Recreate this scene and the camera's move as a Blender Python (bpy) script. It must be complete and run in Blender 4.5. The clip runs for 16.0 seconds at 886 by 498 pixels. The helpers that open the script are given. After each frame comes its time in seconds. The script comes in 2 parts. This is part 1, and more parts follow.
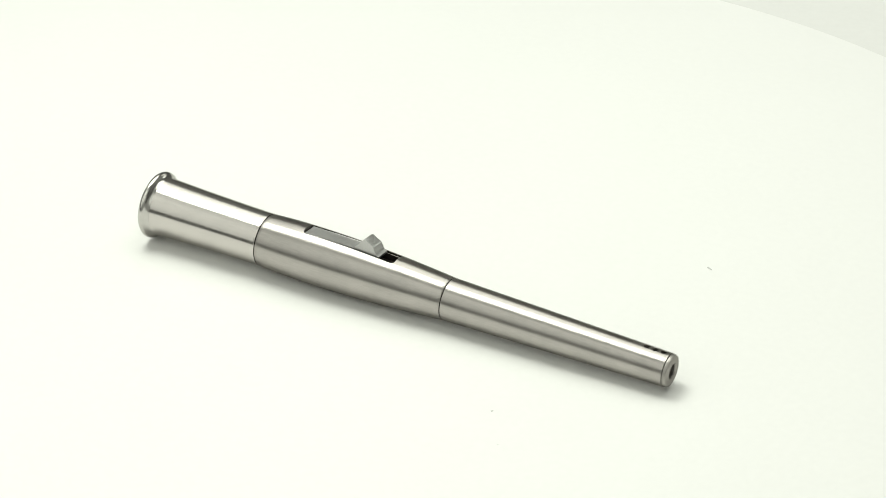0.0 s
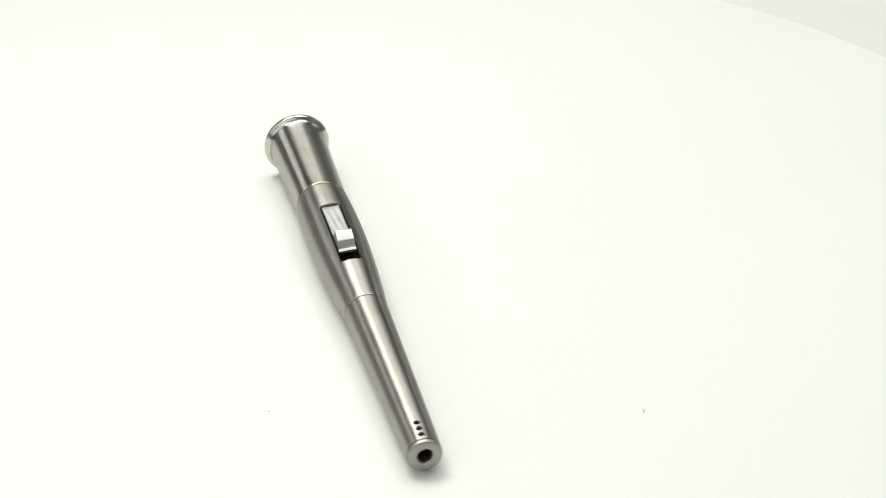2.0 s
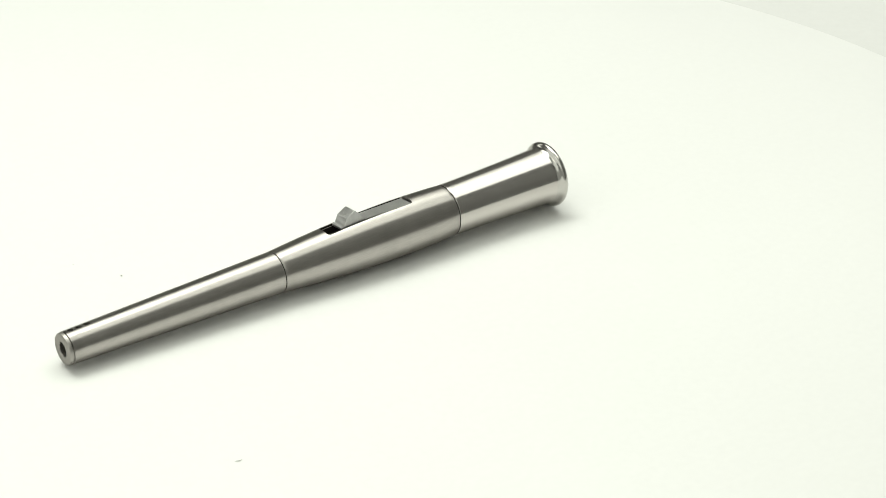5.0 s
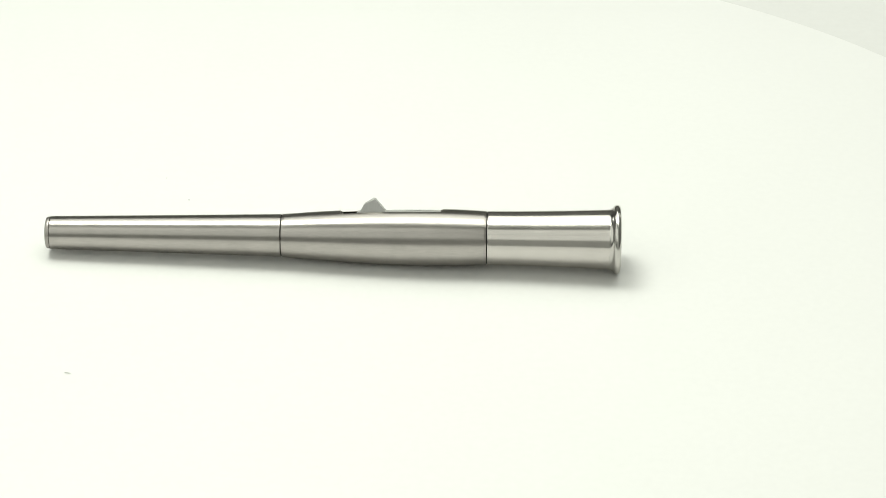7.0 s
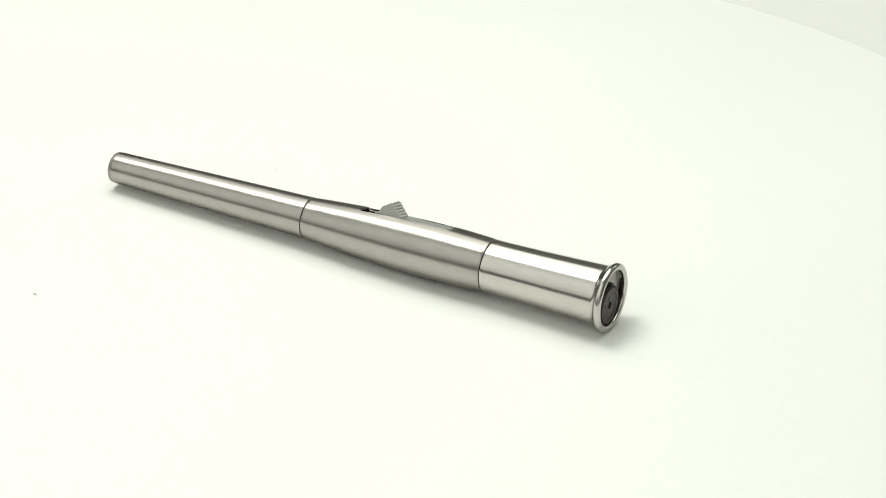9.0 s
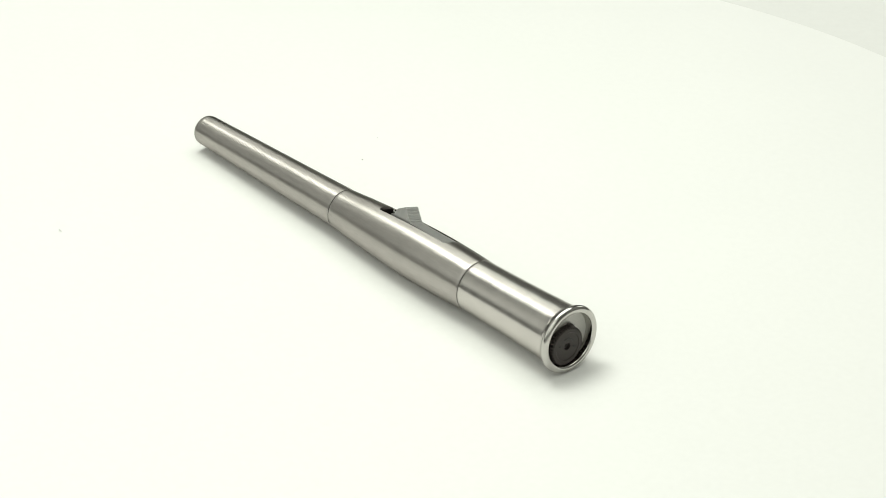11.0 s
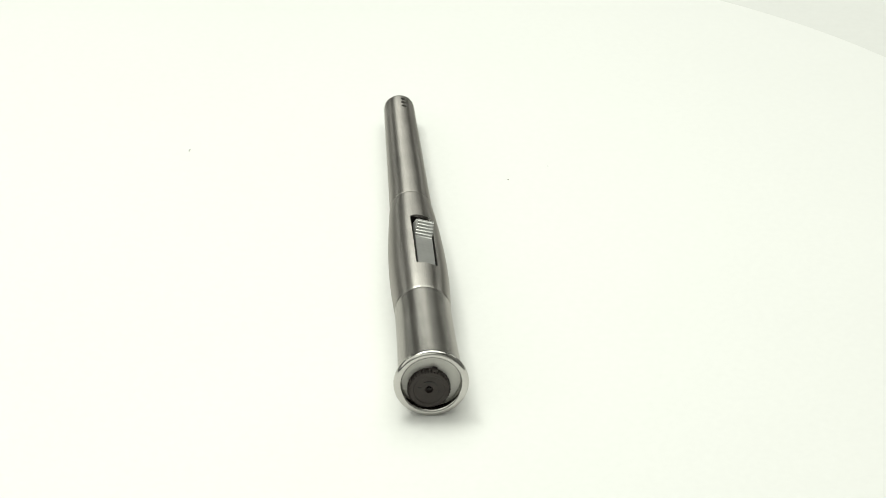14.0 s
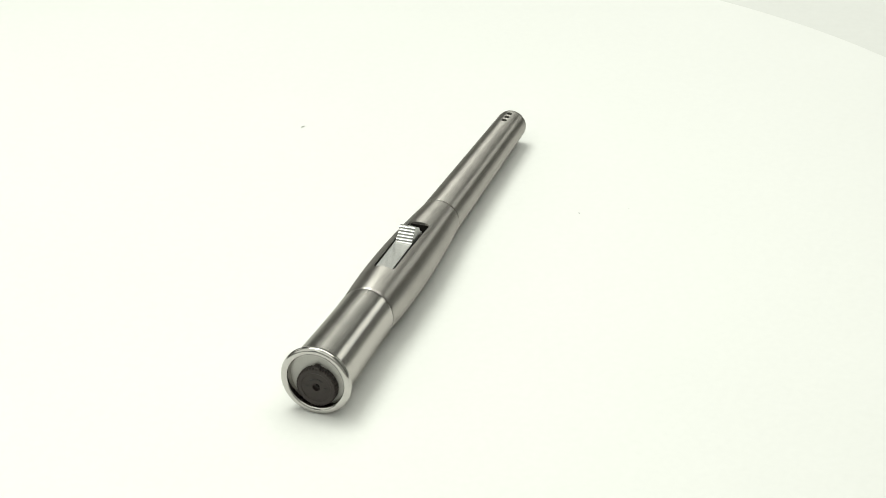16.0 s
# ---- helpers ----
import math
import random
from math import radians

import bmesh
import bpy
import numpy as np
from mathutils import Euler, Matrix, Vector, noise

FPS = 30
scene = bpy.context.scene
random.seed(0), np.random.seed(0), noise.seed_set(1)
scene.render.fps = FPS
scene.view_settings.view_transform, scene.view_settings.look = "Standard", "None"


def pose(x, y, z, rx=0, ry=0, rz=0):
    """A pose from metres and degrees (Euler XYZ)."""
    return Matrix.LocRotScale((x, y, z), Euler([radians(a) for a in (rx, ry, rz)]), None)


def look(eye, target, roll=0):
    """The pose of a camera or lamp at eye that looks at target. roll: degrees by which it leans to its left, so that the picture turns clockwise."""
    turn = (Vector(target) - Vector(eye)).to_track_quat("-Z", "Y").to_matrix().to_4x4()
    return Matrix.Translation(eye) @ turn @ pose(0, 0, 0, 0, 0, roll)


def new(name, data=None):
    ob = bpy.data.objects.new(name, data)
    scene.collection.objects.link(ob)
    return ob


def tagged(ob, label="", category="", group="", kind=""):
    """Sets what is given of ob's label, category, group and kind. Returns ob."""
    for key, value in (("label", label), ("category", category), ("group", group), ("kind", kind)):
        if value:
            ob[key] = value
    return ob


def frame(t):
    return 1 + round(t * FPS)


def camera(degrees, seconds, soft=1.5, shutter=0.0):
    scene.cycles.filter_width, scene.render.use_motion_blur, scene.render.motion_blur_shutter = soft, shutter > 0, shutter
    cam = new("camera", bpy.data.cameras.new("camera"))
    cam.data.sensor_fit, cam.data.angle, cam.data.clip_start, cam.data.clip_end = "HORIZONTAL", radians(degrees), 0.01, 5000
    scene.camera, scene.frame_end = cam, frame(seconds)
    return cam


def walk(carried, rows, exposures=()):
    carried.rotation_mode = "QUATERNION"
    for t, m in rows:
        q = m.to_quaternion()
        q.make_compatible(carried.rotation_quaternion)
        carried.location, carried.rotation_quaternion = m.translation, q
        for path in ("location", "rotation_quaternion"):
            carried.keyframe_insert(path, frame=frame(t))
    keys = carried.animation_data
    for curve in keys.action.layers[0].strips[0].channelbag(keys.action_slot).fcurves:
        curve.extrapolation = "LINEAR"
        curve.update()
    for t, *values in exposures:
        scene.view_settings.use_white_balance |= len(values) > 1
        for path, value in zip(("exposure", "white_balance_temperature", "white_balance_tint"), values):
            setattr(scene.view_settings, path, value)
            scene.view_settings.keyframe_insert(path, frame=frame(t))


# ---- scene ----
# camera: stands still on a tripod and looks down on a turning display plate
cam = camera(18.45, 16.0, soft=0.8, shutter=0.5)
EYE, AIM, LEAN = (0.0000, -0.7245, 0.4364), (0.0201, -0.0085, 0.0170), 1.47
walk(cam, [(0.0, look(EYE, AIM, LEAN)), (16.0, look(EYE, AIM, LEAN))])

# ---- light: a small photo booth, itself out of view, with a large soft box above, a smaller key beside it, two strips behind, an area lamp for a pale side panel and a weak fill added in front ----
world = bpy.data.worlds.new("world")
scene.world = world
world.use_nodes = True
world.node_tree.nodes["Background"].inputs["Color"].default_value = (1.0, 1.0, 0.95, 1)
world.node_tree.nodes["Background"].inputs["Strength"].default_value = 0.05


def softbox(name, eye, target, sx, sy, watts, colour=(0.966, 1.0, 0.898)):
    data = bpy.data.lights.new(name, "AREA")
    data.shape, data.size, data.size_y, data.energy, data.color = "RECTANGLE", sx, sy, watts, colour
    ob = new(name, data)
    ob.matrix_world = look(eye, target)
    return ob


softbox("softbox_key", (-0.48, 0.36, 1.60), (0.45, 0.05, 0.0), 0.62, 0.72, 16.3)
softbox("softbox_top", (0.26, 0.60, 1.40), (0.46, 0.40, 0.0), 1.10, 1.80, 14.6)
# area lamp standing in for a pale lit panel on the left
softbox("side_panel", (-0.90, -0.36, 0.78), (-0.10, -0.12, 0.20), 1.10, 1.40, 4.4)
# added fill: lifts what the steel and the butt end reflect from the front
softbox("fill_front", (-0.30, -1.22, 1.25), (0.0, 0.0, 0.0), 1.40, 1.45, 5.2)
softbox("strip_lamp", (0.92, 0.80, 0.52), (0.0, 0.0, 0.0), 0.20, 0.40, 0.7)
softbox("strip_lamp", (-0.92, 0.80, 0.52), (0.0, 0.0, 0.0), 0.20, 0.40, 0.6)
scene.view_settings.exposure = -0.015


# ---- materials ----
def nodes_of(name):
    m = bpy.data.materials.new(name)
    m.use_nodes = True
    t = m.node_tree
    return m, t, t.nodes["Principled BSDF"]


def add(t, kind, **inputs):
    n = t.nodes.new(kind)
    for k, v in inputs.items():
        n.inputs[k.replace("_", " ")].default_value = v
    return n


def ramp_between(t, fac, a, b, lo=0.3, hi=0.7):
    r = t.nodes.new("ShaderNodeValToRGB")
    r.color_ramp.elements[0].position, r.color_ramp.elements[1].position = lo, hi
    r.color_ramp.elements[0].color, r.color_ramp.elements[1].color = (*a, 1), (*b, 1)
    t.links.new(fac, r.inputs["Fac"])
    return r.outputs["Color"]


def surface(name, a, b, rough=(0.4, 0.5), metal=0.0, scale=60.0, stretch=(1, 1, 1), fine=900.0, bump=0.1, dist=0.0002, aniso=0.0, spec=0.5, edge=1.0, wavy=0.0):
    """Two tones and two scales of grain, on object coordinates."""
    m, t, p = nodes_of(name)
    tc = t.nodes.new("ShaderNodeTexCoord")
    mp = t.nodes.new("ShaderNodeMapping")
    mp.inputs["Scale"].default_value = stretch
    t.links.new(tc.outputs["Object"], mp.inputs["Vector"])
    big = add(t, "ShaderNodeTexNoise", Scale=scale, Detail=4.0)
    small = add(t, "ShaderNodeTexNoise", Scale=fine, Detail=3.0)
    t.links.new(tc.outputs["Object"], big.inputs["Vector"])
    t.links.new(mp.outputs["Vector"], small.inputs["Vector"])
    mix = t.nodes.new("ShaderNodeMath")
    mix.operation = "MULTIPLY_ADD"
    mix.inputs[1].default_value = 0.5
    t.links.new(small.outputs["Fac"], mix.inputs[0])
    half = t.nodes.new("ShaderNodeMath")
    half.operation = "MULTIPLY"
    half.inputs[1].default_value = 0.5
    t.links.new(big.outputs["Fac"], half.inputs[0])
    t.links.new(half.outputs[0], mix.inputs[2])
    t.links.new(ramp_between(t, mix.outputs[0], a, b), p.inputs["Base Color"])
    rr = t.nodes.new("ShaderNodeMapRange")
    rr.inputs["From Min"].default_value, rr.inputs["From Max"].default_value = 0.3, 0.7
    rr.inputs["To Min"].default_value, rr.inputs["To Max"].default_value = rough
    t.links.new(mix.outputs[0], rr.inputs["Value"])
    t.links.new(rr.outputs["Result"], p.inputs["Roughness"])
    p.inputs["Metallic"].default_value = metal
    p.inputs["Specular IOR Level"].default_value = spec
    p.inputs["Specular Tint"].default_value = (edge, edge, edge * 0.97, 1)
    if bump:
        bp = add(t, "ShaderNodeBump", Strength=bump, Distance=dist)
        t.links.new(small.outputs["Fac"], bp.inputs["Height"])
        t.links.new(bp.outputs["Normal"], p.inputs["Normal"])
    if wavy:
        wv = add(t, "ShaderNodeBump", Strength=1.0, Distance=wavy)
        t.links.new(big.outputs["Fac"], wv.inputs["Height"])
        t.links.new(wv.outputs["Normal"], bp.inputs["Normal"] if bump else p.inputs["Normal"])
    if aniso:
        p.inputs["Anisotropic"].default_value = aniso
        tg = t.nodes.new("ShaderNodeTangent")
        tg.direction_type, tg.axis = "RADIAL", "X"
        t.links.new(tg.outputs["Tangent"], p.inputs["Tangent"])
        p.inputs["Anisotropic Rotation"].default_value = 0.25
    return m


STEEL = surface("brushed_stainless_steel", (0.398, 0.378, 0.359), (0.506, 0.480, 0.457), (0.30, 0.36), 1.0, 110.0, (0.10, 1.0, 1.0), 3300.0, 0.0, 0.00001, 0.9, edge=0.6, wavy=0.000015)
BUTT = surface("finely_brushed_stainless_steel", (0.555, 0.530, 0.506), (0.635, 0.607, 0.580), (0.20, 0.25), 1.0, 130.0, (0.035, 1.0, 1.0), 3300.0, 0.0, 0.00001, 0.9, edge=0.6, wavy=0.00003)
POLISHED = surface("smooth_stainless_steel", (0.52, 0.505, 0.48), (0.60, 0.585, 0.56), (0.13, 0.19), 1.0, 120.0, (1, 1, 1), 700.0, 0.05, 0.00003, edge=0.7)
CAP = surface("satin_steel_cap", (0.34, 0.325, 0.305), (0.41, 0.39, 0.37), (0.38, 0.46), 1.0, 200.0, (1, 1, 1), 1500.0, 0.08, 0.00003, edge=0.5)
SLIDER = surface("satin_silver_grey_metal", (0.50, 0.498, 0.49), (0.58, 0.577, 0.568), (0.30, 0.37), 0.85, 200.0, (1.0, 0.08, 0.08), 1500.0, 0.10, 0.00002)
FLOOR_STEEL = surface("matt_steel_disc", (0.56, 0.55, 0.52), (0.63, 0.62, 0.59), (0.50, 0.60), 0.55, 160.0, (1, 1, 1), 900.0, 0.06, 0.00004)
DARK = surface("dark_inner_metal", (0.012, 0.010, 0.009), (0.022, 0.019, 0.017), (0.55, 0.7), 0.1, 300.0, (1, 1, 1), 1400.0, 0.08, 0.00005, 0.0, 0.25)
BLACK = surface("black_moulded_plastic", (0.030, 0.023, 0.021), (0.044, 0.035, 0.032), (0.42, 0.55), 0.0, 260.0, (1, 1, 1), 1600.0, 0.12, 0.00006, 0.0, 0.4)
MARK = surface("worn_black_marking", (0.010, 0.008, 0.008), (0.016, 0.013, 0.013), (0.35, 0.45), 0.0, 300.0, (1, 1, 1), 1500.0, 0.0)
BRASS = surface("dark_brown_brass", (0.10, 0.07, 0.04), (0.20, 0.14, 0.08), (0.4, 0.5), 0.8, 200.0, (1, 1, 1), 900.0, 0.05, 0.00003)
PLATE = surface("white_display_plate", (0.80, 0.80, 0.79), (0.83, 0.83, 0.82), (0.42, 0.5), 0.0, 6.0, (1, 1, 1), 400.0, 0.03, 0.00005, 0.0, 0.3)
TABLE = surface("pale_grey_laminate", (0.69, 0.69, 0.68), (0.73, 0.73, 0.72), (0.45, 0.55), 0.0, 5.0, (1, 1, 1), 300.0, 0.04, 0.0001, 0.0, 0.3)
def paint(name, level):
    return surface(name, (level * 0.96, level * 0.96, level * 0.94), (level * 1.04, level * 1.04, level * 1.02), (0.8, 0.9), 0.0, 3.0, (1, 1, 1), 120.0, 0.1, 0.001)


# wall tones set how dark or pale the steel reflects each side
WALL_WHITE, WALL_GREY = paint("white_wall_paint", 0.72), paint("grey_wall_paint", 0.22)
CEIL = paint("pale_ceiling_paint", 0.60)
FLOOR = surface("grey_studio_floor", (0.22, 0.22, 0.215), (0.28, 0.28, 0.27), (0.5, 0.7), 0.0, 4.0, (1, 1, 1), 160.0, 0.1, 0.001)
SPECK = surface("dark_grit", (0.09, 0.085, 0.08), (0.16, 0.15, 0.14), (0.7, 0.8), 0.0, 900.0, (1, 1, 1), 3000.0, 0.0)
LINT = surface("grey_lint", (0.28, 0.27, 0.25), (0.40, 0.39, 0.37), (0.8, 0.9), 0.0, 900.0, (1, 1, 1), 3000.0, 0.0)


# ---- mesh helpers ----
def finish(name, bm, material, sharp=32):
    bmesh.ops.recalc_face_normals(bm, faces=bm.faces[:])
    me = bpy.data.meshes.new(name)
    for f in bm.faces:
        f.smooth = True
    bm.to_mesh(me)
    bm.free()
    me.set_sharp_from_angle(angle=radians(sharp))
    me.materials.append(material)
    return me


def part(name, bm, material, parent, label="", sharp=32):
    ob = new(name, finish(name, bm, material, sharp))
    ob.parent = parent
    return tagged(ob, label)


def thing(name, label, category, group="", kind=""):
    return tagged(new(name), label, category, group, kind)


def revolve(profile, n=96, closed=True, centre=(0.0, 0.0)):
    """Turns a profile of (x along the axis, radius) round the x axis; closed joins its last point to its first."""
    bm = bmesh.new()
    rings = []
    for x, r in profile:
        if r < 1e-7:
            rings.append([bm.verts.new((x, centre[0], centre[1]))] * n)
        else:
            rings.append([bm.verts.new((x, centre[0] + r * math.sin(2 * math.pi * k / n), centre[1] + r * math.cos(2 * math.pi * k / n))) for k in range(n)])
    pairs = list(zip(rings, rings[1:])) + ([(rings[-1], rings[0])] if closed else [])
    for a, b in pairs:
        for k in range(n):
            j = (k + 1) % n
            vs = []
            for v in (a[k], a[j], b[j], b[k]):
                if v not in vs:
                    vs.append(v)
            if len(vs) > 2:
                bm.faces.new(vs)
    return bm


def block(x0, x1, y0, y1, z0, z1, bevel=0.0, segments=2):
    bm = bmesh.new()
    bmesh.ops.create_cube(bm, size=1.0)
    for v in bm.verts:
        v.co = Vector(((x0 + x1) / 2 + v.co.x * (x1 - x0), (y0 + y1) / 2 + v.co.y * (y1 - y0), (z0 + z1) / 2 + v.co.z * (z1 - z0)))
    if bevel:
        bmesh.ops.bevel(bm, geom=bm.edges[:], offset=bevel, segments=segments, affect="EDGES", profile=0.5)
    return bm


def prism(outline, y0, y1, bevel=0.0):
    """An outline of (x, z) given thickness from y0 to y1."""
    bm = bmesh.new()
    a = [bm.verts.new((x, y0, z)) for x, z in outline]
    b = [bm.verts.new((x, y1, z)) for x, z in outline]
    n = len(outline)
    bm.faces.new(a)
    bm.faces.new(b[::-1])
    for k in range(n):
        bm.faces.new((a[k], b[k], b[(k + 1) % n], a[(k + 1) % n]))
    if bevel:
        bmesh.ops.bevel(bm, geom=bm.edges[:], offset=bevel, segments=2, affect="EDGES", profile=0.5)
    return bm


def cut(ob, cutters):
    """Cuts the cutters' bodies out of ob for good and removes them."""
    for c in cutters:
        mod = ob.modifiers.new("cut", "BOOLEAN")
        mod.operation, mod.object, mod.solver = "DIFFERENCE", c, "EXACT"
    bpy.context.view_layer.update()
    me = bpy.data.meshes.new_from_object(ob.evaluated_get(bpy.context.evaluated_depsgraph_get()))
    ob.modifiers.clear()
    ob.data = me
    me.set_sharp_from_angle(angle=radians(32))
    for c in cutters:
        bpy.data.objects.remove(c)


# ---- the studio: a room added out of view to close the place and shape the reflections ----
def slab(name, x0, x1, y0, y1, z0, z1, material, label, category):
    return tagged(new(name, finish(name, block(x0, x1, y0, y1, z0, z1), material)), label, category, kind="structure")


slab("floor", -1.3, 1.3, -1.7, 1.7, -0.95, -0.85, FLOOR, "plain grey studio floor under the table", "floor")
slab("wall_north", -1.3, 1.3, 1.7, 1.8, -0.85, 1.8, WALL_GREY, "plain mid-grey wall added out of view behind the table", "wall")
slab("wall_south", -1.3, 1.3, -1.8, -1.7, -0.85, 1.8, WALL_WHITE, "plain white wall added out of view behind the camera", "wall")
slab("wall_east", 1.3, 1.4, -1.7, 1.7, -0.85, 1.8, WALL_GREY, "plain mid-grey side wall added out of view", "wall")
slab("wall_west", -1.4, -1.3, -1.7, 1.7, -0.85, 1.8, WALL_GREY, "plain mid-grey side wall added out of view", "wall")
slab("ceiling", -1.3, 1.3, -1.7, 1.7, 1.8, 1.9, CEIL, "plain pale ceiling added out of view", "ceiling")


def photo_table():
    t = thing("photo_table", "white laminate table under the round turning plate", "table")
    part("tabletop", block(-0.75, 0.75, -0.42, 0.95, -0.078, -0.050, 0.004), TABLE, t)
    for x in (-0.69, 0.69):
        for y in (-0.36, 0.89):
            part("leg", block(x - 0.025, x + 0.025, y - 0.025, y + 0.025, -0.85, -0.078, 0.003), TABLE, t)
    return t


def turntable():
    t = thing("turntable", "round matt white turning display plate on a white table", "turntable")
    part("plate", revolve_z([(0.0, 0.0), (0.2445, 0.0), (0.2454, -0.0004), (0.2458, -0.0014), (0.2458, -0.0106), (0.2448, -0.012), (0.0, -0.012)], 256), PLATE, t)
    part("foot", revolve_z([(0.0, -0.0121), (0.11, -0.0121), (0.13, -0.020), (0.14, -0.047), (0.139, -0.050), (0.0, -0.050)], 96), TABLE, t)
    return t


def revolve_z(profile, n):
    bm = revolve([(z, r) for r, z in profile], n, False)
    for v in bm.verts:
        v.co = Vector((v.co.y, v.co.z, v.co.x))
    return bm


photo_table()
plate = turntable()

# ---- the lighter: x along its axis from the flared butt to the flame end, z towards the slide ----
LENGTH, SEAM_A, SEAM_B, R_LIP, R_A, R_B, R_TIP = 0.180, 0.0416, 0.1057, 0.0108, 0.0084, 0.0067, 0.0051
SLOT, CORNER = (0.0555, 0.0874, 0.0034), 0.0011


def middle_radius(x):
    """The gentle swelling of the middle sleeve."""
    u = (x - SEAM_A) / (SEAM_B - SEAM_A)
    return R_A + (R_B - R_A) * u + 0.0056 * u * (1 - u) * (1 - 0.30 * u)


def middle_sleeve(parent):
    """Swelling tube with a slot that goes through its wall."""
    a, b, w = SLOT
    g = 0.00017
    xs = [SEAM_A + g, SEAM_A + g + 0.00014]
    xs += list(np.linspace(SEAM_A + 0.0012, a - 0.0006, 12)) + [a + CORNER * k for k in (0.0, 0.03, 0.12, 0.27, 0.5, 0.75)] + list(np.linspace(a + CORNER, b - CORNER, 32)) + [b - CORNER * k for k in (0.75, 0.5, 0.27, 0.12, 0.03, 0.0)]
    xs += list(np.linspace(b + 0.0006, SEAM_B - 0.0012, 18)) + [SEAM_B - g - 0.00014, SEAM_B - g]
    inside, outside = 10, 80
    bm = bmesh.new()

    def ring(x, drop):
        r = middle_radius(x) - drop
        near = min(max(min(x - a, b - x), 0.0), CORNER)
        half = math.asin((w - CORNER + math.sqrt(max(0.0, CORNER ** 2 - (CORNER - near) ** 2))) / (r + drop))
        angles = [-half + 2 * half * k / inside for k in range(inside)] + [half + (2 * math.pi - 2 * half) * k / outside for k in range(outside)]
        return [bm.verts.new((x, r * math.sin(q), r * math.cos(q))) for q in angles]

    outer = [ring(x, 0.00009 if k in (0, len(xs) - 1) else 0.0) for k, x in enumerate(xs)]
    inner = [ring(x, 0.0009) for x in xs]
    n = inside + outside
    ia, ib = xs.index(a), xs.index(b)
    for k in range(len(xs) - 1):
        for j in range(n):
            if ia <= k < ib and j < inside:
                continue
            i = (j + 1) % n
            bm.faces.new((outer[k][j], outer[k][i], outer[k + 1][i], outer[k + 1][j]))
            bm.faces.new((inner[k][j], inner[k + 1][j], inner[k + 1][i], inner[k][i]))
    for k in range(ia, ib):
        for j in (0, inside):
            bm.faces.new((outer[k][j], outer[k + 1][j], inner[k + 1][j], inner[k][j]))
    for k in (ia, ib):
        for j in range(inside):
            bm.faces.new((outer[k][j], outer[k][j + 1], inner[k][j + 1], inner[k][j]))
    for k in (0, len(xs) - 1):
        for j in range(n):
            i = (j + 1) % n
            bm.faces.new((outer[k][j], outer[k][i], inner[k][i], inner[k][j]))
    return part("middle_sleeve", bm, STEEL, parent, "swelling brushed steel middle sleeve with a slot")


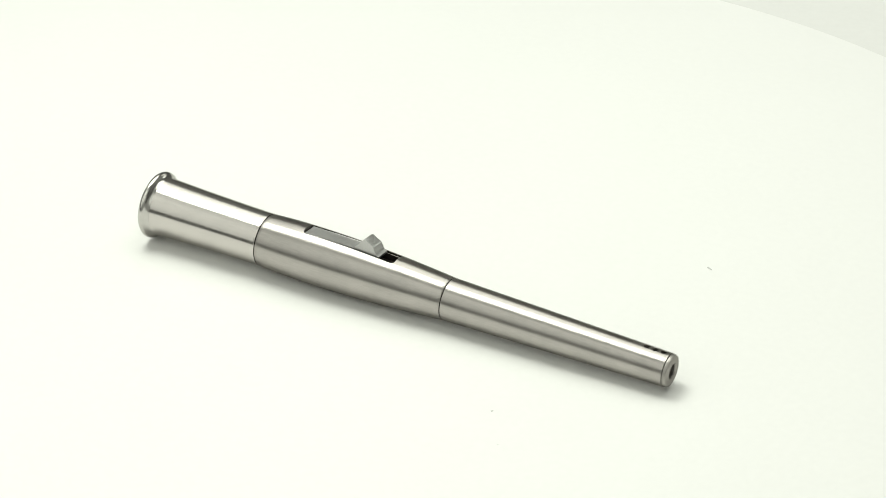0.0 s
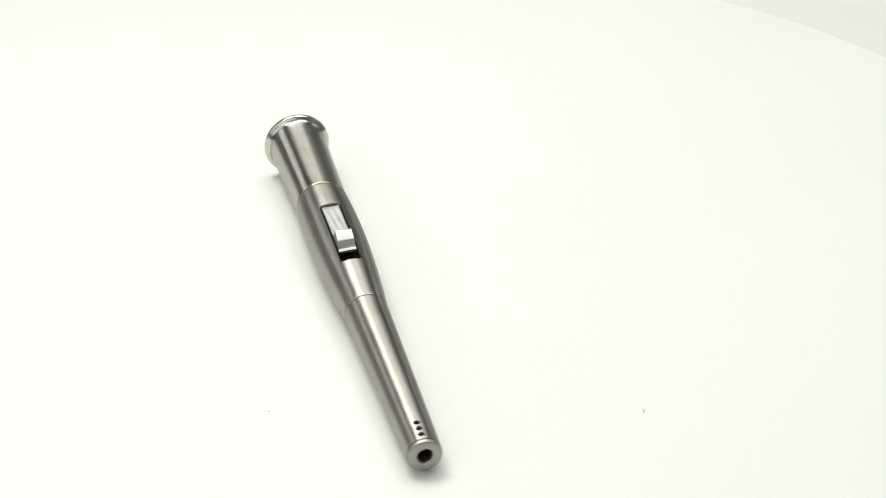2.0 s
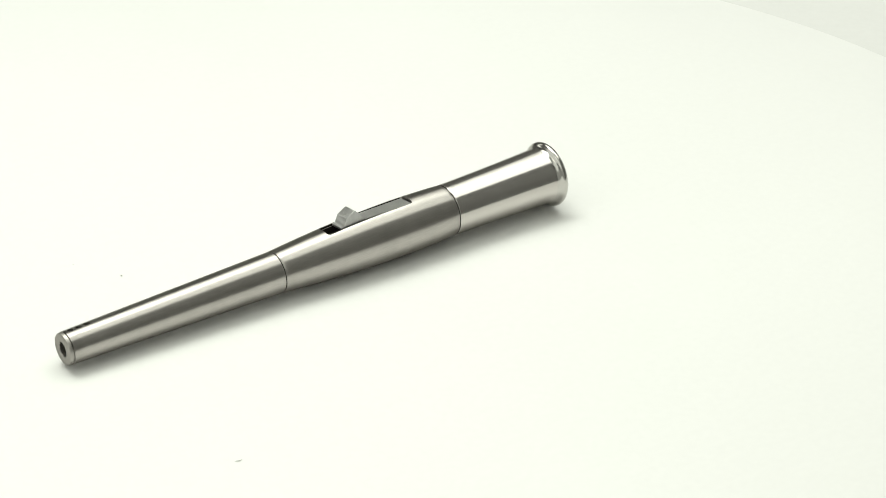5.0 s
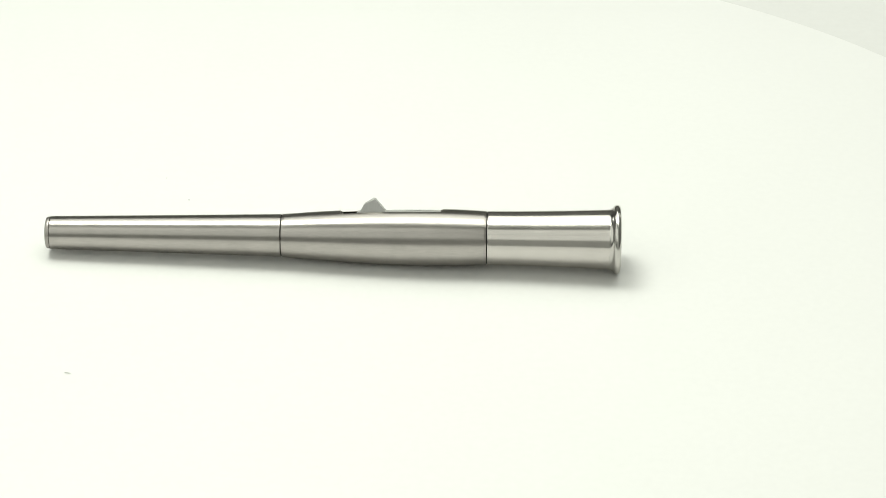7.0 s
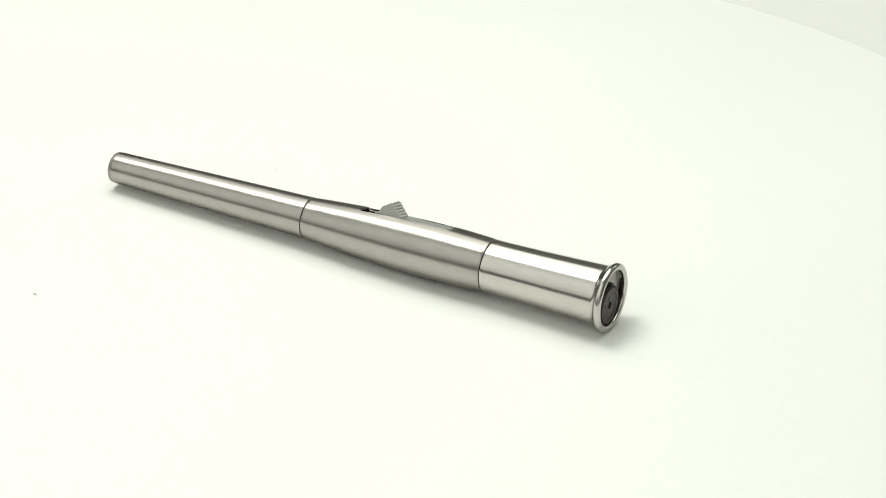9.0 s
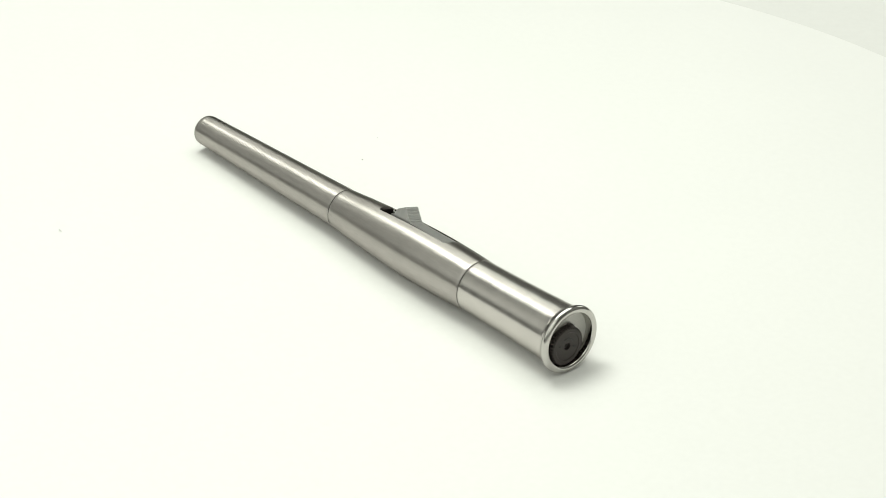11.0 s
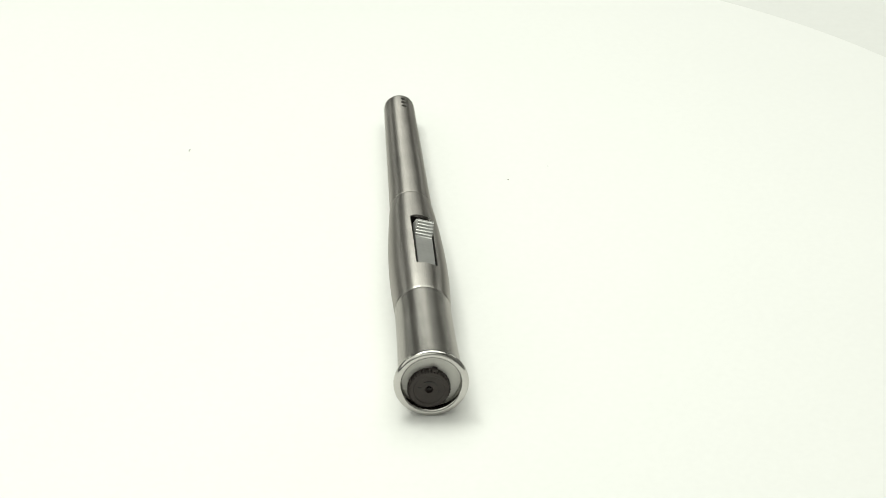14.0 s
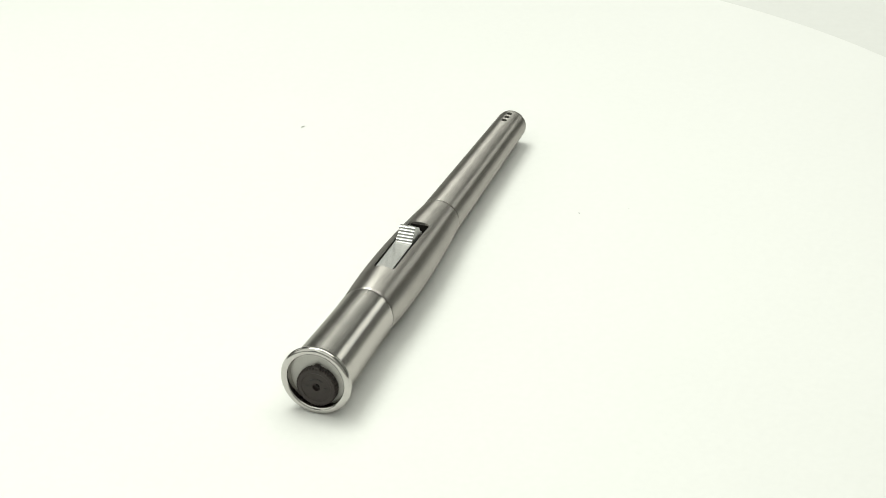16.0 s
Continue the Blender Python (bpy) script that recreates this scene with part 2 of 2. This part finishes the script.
def lighter():
    t = thing("stick_lighter", "slim brushed stainless steel stick lighter lying on a white plate", "lighter")
    # butt sleeve: slightly flared, rolled lip, open at the rear
    out = [(SEAM_A - 0.00017, R_A - 0.00009), (SEAM_A - 0.00030, R_A - 0.00001), (SEAM_A - 0.0005, R_A)]
    for k in range(1, 21):
        u = k / 20
        out.append((SEAM_A - 0.0005 - u * (SEAM_A - 0.0005 - 0.0042), R_A + 0.0009 * u ** 1.6))
    out += [(0.0036, R_A + 0.00095), (0.0036, 0.0086), (SEAM_A - 0.00017, 0.0076)]
    part("butt_sleeve", revolve(out, 128), BUTT, t, "slightly flared brushed steel butt sleeve")
    lip = [(0.00358, R_A + 0.00095), (0.0031, 0.00945), (0.0027, 0.00975)]
    for k in range(9):
        q = radians(70 - 20 * k)
        lip.append((0.0012 + 0.0012 * math.sin(q), 0.0096 + 0.0012 * math.cos(q)))
    lip = [p for p in lip if p[1] > 0.0083]
    lip += [(0.0002, 0.0089), (0.0004, 0.0087), (0.0007, 0.0086), (0.00358, 0.00855)]
    part("rolled_lip", revolve(lip, 128), POLISHED, t, "polished rolled steel lip")
    part("base_disc", revolve([(0.0030, 0.0), (0.0030, 0.00850), (0.0035, 0.00850), (0.0035, 0.0)], 96, False), FLOOR_STEEL, t, "matt recessed steel disc inside the butt")
    # gas dial: toothed, set below the axis
    off = -0.0023
    bm = bmesh.new()
    teeth, rings = 40, []
    for x, k_in in ((0.0030, 0.0), (0.0012, 0.0), (0.0008, 0.0004)):
        ring = []
        for k in range(teeth * 4):
            r = (0.0062 if k % 4 < 2 else 0.00596) - k_in
            q = 2 * math.pi * (k + 0.5) / (teeth * 4)
            ring.append(bm.verts.new((x, r * math.sin(q), off + r * math.cos(q))))
        rings.append(ring)
    for x, r in ((0.0008, 0.0046), (0.0010, 0.0044), (0.0010, 0.0012), (0.0020, 0.0011)):
        rings.append([bm.verts.new((x, r * math.sin(2 * math.pi * (k + 0.5) / (teeth * 4)), off + r * math.cos(2 * math.pi * (k + 0.5) / (teeth * 4)))) for k in range(teeth * 4)])
    for a, b in zip(rings, rings[1:]):
        for k in range(len(a)):
            j = (k + 1) % len(a)
            bm.faces.new((a[k], a[j], b[j], b[k]))
    bm.faces.new(rings[-1])
    dial = part("gas_dial", bm, BLACK, t, "black toothed plastic gas dial", 25)
    part("valve_pin", revolve([(0.0014, 0.0), (0.0014, 0.0005), (0.0021, 0.0006), (0.0021, 0.0)], 24, False, (0.0, off)), DARK, dial)
    part("stop_tab", block(0.0010, 0.0029, -0.0008, 0.0008, off + 0.0059, off + 0.0069, 0.0003), BLACK, dial)
    # raised arc arrow, plus and minus on the dial's face
    arc = bmesh.new()
    row = []
    for k in range(15):
        q = radians(-45 + 90 * k / 14)
        row.append([arc.verts.new((x, r * math.sin(q), off + r * math.cos(q))) for x, r in ((0.00086, 0.0024), (0.00086, 0.0028), (0.00104, 0.0028), (0.00104, 0.0024))])
    for a, b in zip(row, row[1:]):
        for k in range(4):
            arc.faces.new((a[k], a[(k + 1) % 4], b[(k + 1) % 4], b[k]))
    arc.faces.new(row[0]), arc.faces.new(row[-1])
    part("arrow_mark", arc, MARK, dial)
    part("minus_mark", block(0.00086, 0.00104, 0.0024, 0.0034, off - 0.0002, off + 0.0002), MARK, dial)
    part("minus_mark", block(0.00086, 0.00104, -0.0034, -0.0024, off - 0.0002, off + 0.0002), MARK, dial)
    # core tube that shows as a dark line in the joints and inside the slot
    core = [(0.0044, 0.0), (0.0044, 0.0070)] + [(x, middle_radius(x) - 0.0046) for x in np.linspace(SEAM_A - 0.001, SEAM_B + 0.001, 16)] + [(0.150, 0.0046), (0.1725, 0.0042), (0.1725, 0.0)]
    part("core_tube", revolve(core, 64, False), DARK, t, "dark inner tube seen in the joints")
    for x, r in ((SEAM_A, R_A), (SEAM_B, R_B)):
        part("joint_ring", revolve([(x - 0.0006, r - 0.0008), (x - 0.0006, r - 0.00032), (x + 0.0006, r - 0.00032), (x + 0.0006, r - 0.0008)], 96), DARK, t)
    middle_sleeve(t)
    # slide: a flat plate with a ribbed thumb piece
    a, b, w = SLOT
    hw = w - 0.00070
    za, zb = middle_radius(a) - 0.00070, middle_radius(0.083) - 0.00042

    def lie(x):
        return za + (zb - za) * (x - a) / (0.083 - a)

    low = lie(a) - 0.0011
    ribs = []
    for k in range(5):
        x = 0.0734 + 0.00066 * k
        h = 0.0001 + 0.00075 * k
        ribs += [(x, lie(x) + h), (x + 0.00010, lie(x) + h + 0.00062), (x + 0.00048, lie(x) + h + 0.00075)]
    outline = [(a + 0.0006, low), (a + 0.0006, lie(a)), (0.0731, lie(0.0731))] + ribs
    outline += [(x, lie(x) + h) for x, h in ((0.0766, 0.0040), (0.0769, 0.0040), (0.0797, 0.0025), (0.0800, 0.0023), (0.0806, 0.0007), (0.0809, 0.0002), (0.0812, 0.0), (0.0821, 0.0))] + [(0.0821, low)]
    bm = prism(outline, -hw, hw, 0.00012)
    for v in bm.verts:
        v.co.y *= 1 - 16.0 * max(0.0, min(0.0045, v.co.z - lie(v.co.x)))
    slide = part("slide", bm, SLIDER, t, "satin silver-grey slide with a ribbed thumb piece", 20)
    # dark frame that lines the slot; shade inside the slot is put into its near-black
    for side in (-1, 1):
        top = [(x, math.sqrt(middle_radius(x) ** 2 - w * w) - 0.00012) for x in np.linspace(a + 0.0006, b - 0.0006, 9)]
        rail = [(b - 0.0006, low - 0.0024), (a + 0.0006, low - 0.0024)] + top
        part("slot_rail", prism(rail, side * (w - 0.00003), side * (w - 0.00030)), DARK, t)
    part("slot_stop", block(b - 0.0004, b - 0.00005, -w + 0.0005, w - 0.0005, low - 0.0024, middle_radius(b) - 0.0009), DARK, t)
    part("slot_floor", block(a + 0.0002, b - 0.0004, -w + 0.0002, w - 0.0002, low - 0.0030, low - 0.0024), DARK, t)
    slope = [(0.0770, lie(0.0770) + 0.00395), (0.0796, lie(0.0796) + 0.00255)]
    for side in (-1, 1):
        bm = bmesh.new()
        quad = []
        for x, z, y in ((slope[0][0], slope[0][1], side * (0.93 * hw - 0.0002)), (slope[0][0] + 0.0003, slope[0][1] - 0.00015, side * (0.93 * hw - 0.0002)), (slope[1][0], slope[1][1], side * 0.0001), (slope[1][0] - 0.0003, slope[1][1] + 0.00015, side * 0.0001)):
            quad.append((bm.verts.new((x, y, z - 0.0002)), bm.verts.new((x, y, z + 0.00012))))
        for k in range(4):
            j = (k + 1) % 4
            bm.faces.new((quad[k][0], quad[j][0], quad[j][1], quad[k][1]))
        bm.faces.new([q[0] for q in quad]), bm.faces.new([q[1] for q in quad])
        part("chevron_ridge", bm, SLIDER, slide)
    # fine cross ridges on the flat of the slide
    teeth, x0, x1 = 26, a + 0.0014, 0.0729
    comb = [(x0, lie(x0) - 0.0004)]
    for k in range(teeth):
        x, step = x0 + (x1 - x0) * k / teeth, (x1 - x0) / teeth
        comb += [(x, lie(x) + 0.00001), (x + 0.5 * step, lie(x + 0.5 * step) + 0.00004)]
    comb += [(x1, lie(x1) + 0.00001), (x1, lie(x1) - 0.0004)]
    part("cross_ridges", prism(comb, -hw + 0.0004, hw - 0.0004), SLIDER, slide, "", 10)
    # front tube with three vent holes on its upper side, and the flame end
    xs = [SEAM_B + 0.00017, SEAM_B + 0.00030] + list(np.linspace(SEAM_B + 0.002, 0.1665, 22)) + list(np.linspace(0.1672, 0.1772, 30)) + [0.1778, 0.1780]

    def front(x):
        return R_B + (R_TIP - R_B) * (x - SEAM_B) / (LENGTH - SEAM_B)

    shell = [(x, front(x) - (0.00009 if k == 0 else 0.00001 if k == len(xs) - 1 else 0.0)) for k, x in enumerate(xs)]
    shell += [(0.1780, front(0.177) - 0.0008)] + [(x, front(x) - 0.0008) for x in xs[::-6]] + [(xs[0], front(xs[0]) - 0.0008)]
    tube = part("front_tube", revolve(shell, 128), STEEL, t, "tapering brushed steel front tube with three vent holes")
    holes = []
    for x in (0.1760, 0.17325, 0.1705):
        bm = bmesh.new()
        bmesh.ops.create_cone(bm, cap_ends=True, segments=24, radius1=0.00095, radius2=0.00095, depth=0.005)
        for v in bm.verts:
            v.co += Vector((x, 0, front(x)))
        holes.append(new("hole", finish("hole", bm, STEEL)))
    cut(tube, holes)
    tip = LENGTH - 0.0005
    part("flame_end", revolve([(0.17812, 0.0030), (0.17812, R_TIP - 0.00022), (0.1783, R_TIP - 0.00006), (tip - 0.0006, R_TIP - 0.00008), (tip - 0.0002, R_TIP - 0.00028), (tip, R_TIP - 0.0007), (tip, 0.0025), (tip - 0.0003, 0.0022), (0.1735, 0.0021), (0.1735, 0.0030)], 96), CAP, t, "satin steel end ring round the flame hole")
    part("burner", revolve([(0.1735, 0.0), (0.1756, 0.0), (0.1758, 0.0009), (0.1750, 0.0011), (0.1738, 0.0021), (0.1735, 0.0021)], 32, False), BRASS, t, "small brass burner inside the flame hole")
    return t


LIGHTER = lighter()


# ---- dust on the plate ----
def fibre(points, r):
    bm = bmesh.new()
    rings = []
    for k, p in enumerate(points):
        q = Vector(points[min(k + 1, len(points) - 1)]) - Vector(points[max(k - 1, 0)])
        side = Vector((-q.y, q.x, 0)).normalized()
        rr = r * (0.5 if k in (0, len(points) - 1) else 1.0)
        rings.append([bm.verts.new(Vector(p) + side * (rr * math.cos(h)) + Vector((0, 0, rr * math.sin(h)))) for h in (0, math.pi / 2, math.pi, 1.5 * math.pi)])
    for a, b in zip(rings, rings[1:]):
        for k in range(4):
            bm.faces.new((a[k], a[(k + 1) % 4], b[(k + 1) % 4], b[k]))
    bm.faces.new(rings[0]), bm.faces.new(rings[-1])
    return bm


def flake(r):
    bm = bmesh.new()
    bmesh.ops.create_icosphere(bm, subdivisions=1, radius=r)
    for v in bm.verts:
        v.co = Vector((v.co.x * random.uniform(0.7, 1.3), v.co.y * random.uniform(0.6, 1.2), v.co.z * 0.5))
    return bm


DUST = []


def dust(name, bm, material, label, x, y, turn, up):
    ob = tagged(new(name, finish(name, bm, material, 60)), label, "dust", "dust on the plate")
    DUST.append((ob, x, y, turn, up))


dust("lint_fibre", fibre([(-0.0009, -0.0003, 0), (-0.0003, -0.0001, 0.0001), (0.0003, 0.0002, 0.0002), (0.0008, 0.0008, 0.0001)], 0.00013), LINT, "short curled grey lint fibre on the white plate", 0.0870, 0.0589, 134, 0.00018)
dust("dust_speck", flake(0.00024), SPECK, "tiny dark dust speck on the white plate", 0.0639, -0.0466, 0, 0.00016)
dust("dust_speck", flake(0.00016), LINT, "tiny pale dust speck on the white plate", 0.0730, -0.0607, 30, 0.00010)

# ---- the turn: seconds and the plate's angle in degrees ----
TURNS = (
    (0.0, -28.73), (0.5, -40.77), (1.0, -52.43), (1.5, -64.52), (2.0, -76.56), (2.5, -88.63),
    (3.0, -100.22), (3.5, -112.20), (4.0, -124.30), (6.5, -175.33), (7.0, -183.09), (7.5, -190.20),
    (8.0, -196.69), (8.5, -202.88), (9.0, -208.71), (11.5, -235.57), (12.0, -241.79), (12.5, -247.92),
    (13.0, -253.95), (13.5, -260.25), (14.0, -267.00), (14.5, -273.60), (15.0, -279.80), (15.5, -285.12),
    (16.0, -289.86),
)
# how the lighter rocks on the plate: seconds, sideways shift in mm, its own slew and its roll in degrees
REST_A = (
    (0.0, 1.11, -0.58, -5.3), (0.5, 1.01, -0.32, -3.9), (1.0, 0.97, -0.43, -2.7), (1.5, 0.77, -0.40, 0.3), (2.0, 0.60, -0.21, 4.1),
    (2.5, 0.65, -0.13, 6.0), (3.0, 0.76, -0.16, 7.0), (3.5, 0.91, -0.17, 6.6), (4.0, 0.71, -0.03, 5.9),
)
REST_B = (
    (6.5, -0.45, 0.32, 14.8), (7.0, -1.45, 0.55, 24.1), (7.5, -1.37, 0.50, 26.3), (8.0, -0.98, 0.35, 26.0), (8.5, -0.94, 0.12, 25.4),
    (9.0, -0.67, -0.18, 19.0),
)
REST_C = (
    (11.5, -0.93, 0.15, 17.7), (12.0, -1.09, 0.11, 17.6), (12.5, -1.05, -0.03, 17.2), (13.0, -0.94, -0.12, 18.0), (13.5, -0.84, -0.31, 19.8),
    (13.9, -1.20, -0.11, 15.9), (14.0, -1.43, -0.12, 14.1), (14.1, -1.49, -0.21, 12.8), (14.2, -1.32, -0.35, 11.3), (14.3, -0.82, -0.52, 8.5),
    (14.4, -0.09, -0.66, 3.4), (14.5, 0.62, -0.75, -2.4), (14.6, 1.13, -0.77, -3.9), (14.7, 1.23, -0.73, -2.8), (14.8, 0.83, -0.68, 0.6),
    (14.9, 0.13, -0.62, 4.7), (15.0, -0.60, -0.59, 7.4), (15.1, -0.52, -0.58, 5.9), (15.2, -0.16, -0.58, 3.4), (15.3, 0.36, -0.59, 0.3),
    (15.4, 0.92, -0.60, -1.4), (15.5, 1.23, -0.60, -0.8), (16.0, 1.06, -0.58, -1.7),
)
REST = REST_A + REST_B + REST_C
RIM, DIP = (-0.0752, -0.0108, 0.0108), math.degrees(math.atan((R_LIP - 0.0090) / 0.074))


def between(table, t, column):
    """Smooth value of a column of a table at t seconds."""
    ts = [k[0] for k in table]
    vs = [k[column] for k in table]
    slope = [(vs[min(i + 1, len(ts) - 1)] - vs[max(i - 1, 0)]) / (ts[min(i + 1, len(ts) - 1)] - ts[max(i - 1, 0)]) for i in range(len(ts))]
    i = max(0, min(len(ts) - 2, sum(1 for q in ts if q <= t) - 1))
    h = ts[i + 1] - ts[i]
    u = (t - ts[i]) / h
    return (vs[i] * (1 + 2 * u) * (1 - u) ** 2 + slope[i] * h * u * (1 - u) ** 2 + vs[i + 1] * u * u * (3 - 2 * u) + slope[i + 1] * h * u * u * (u - 1))


def motions():
    times = [k / 10 for k in range(161)]
    turn = [(t, pose(0, 0, 0, 0, 0, between(TURNS, t, 1))) for t in times]
    walk(plate, turn)
    rows = []
    for t, m in turn:
        slew, side = between(REST, t, 2), between(REST, t, 1) / 1000
        rim = Vector((RIM[0], RIM[1] + side - 0.09 * math.tan(radians(slew)), RIM[2]))
        rows.append((t, m @ pose(*rim, 0, DIP, slew) @ pose(0, 0, 0, between(REST, t, 3), 0, 0)))
    walk(LIGHTER, rows)
    for ob, x, y, own, up in DUST:
        walk(ob, [(t, m @ pose(x, y, up, 0, 0, own)) for t, m in turn])


motions()
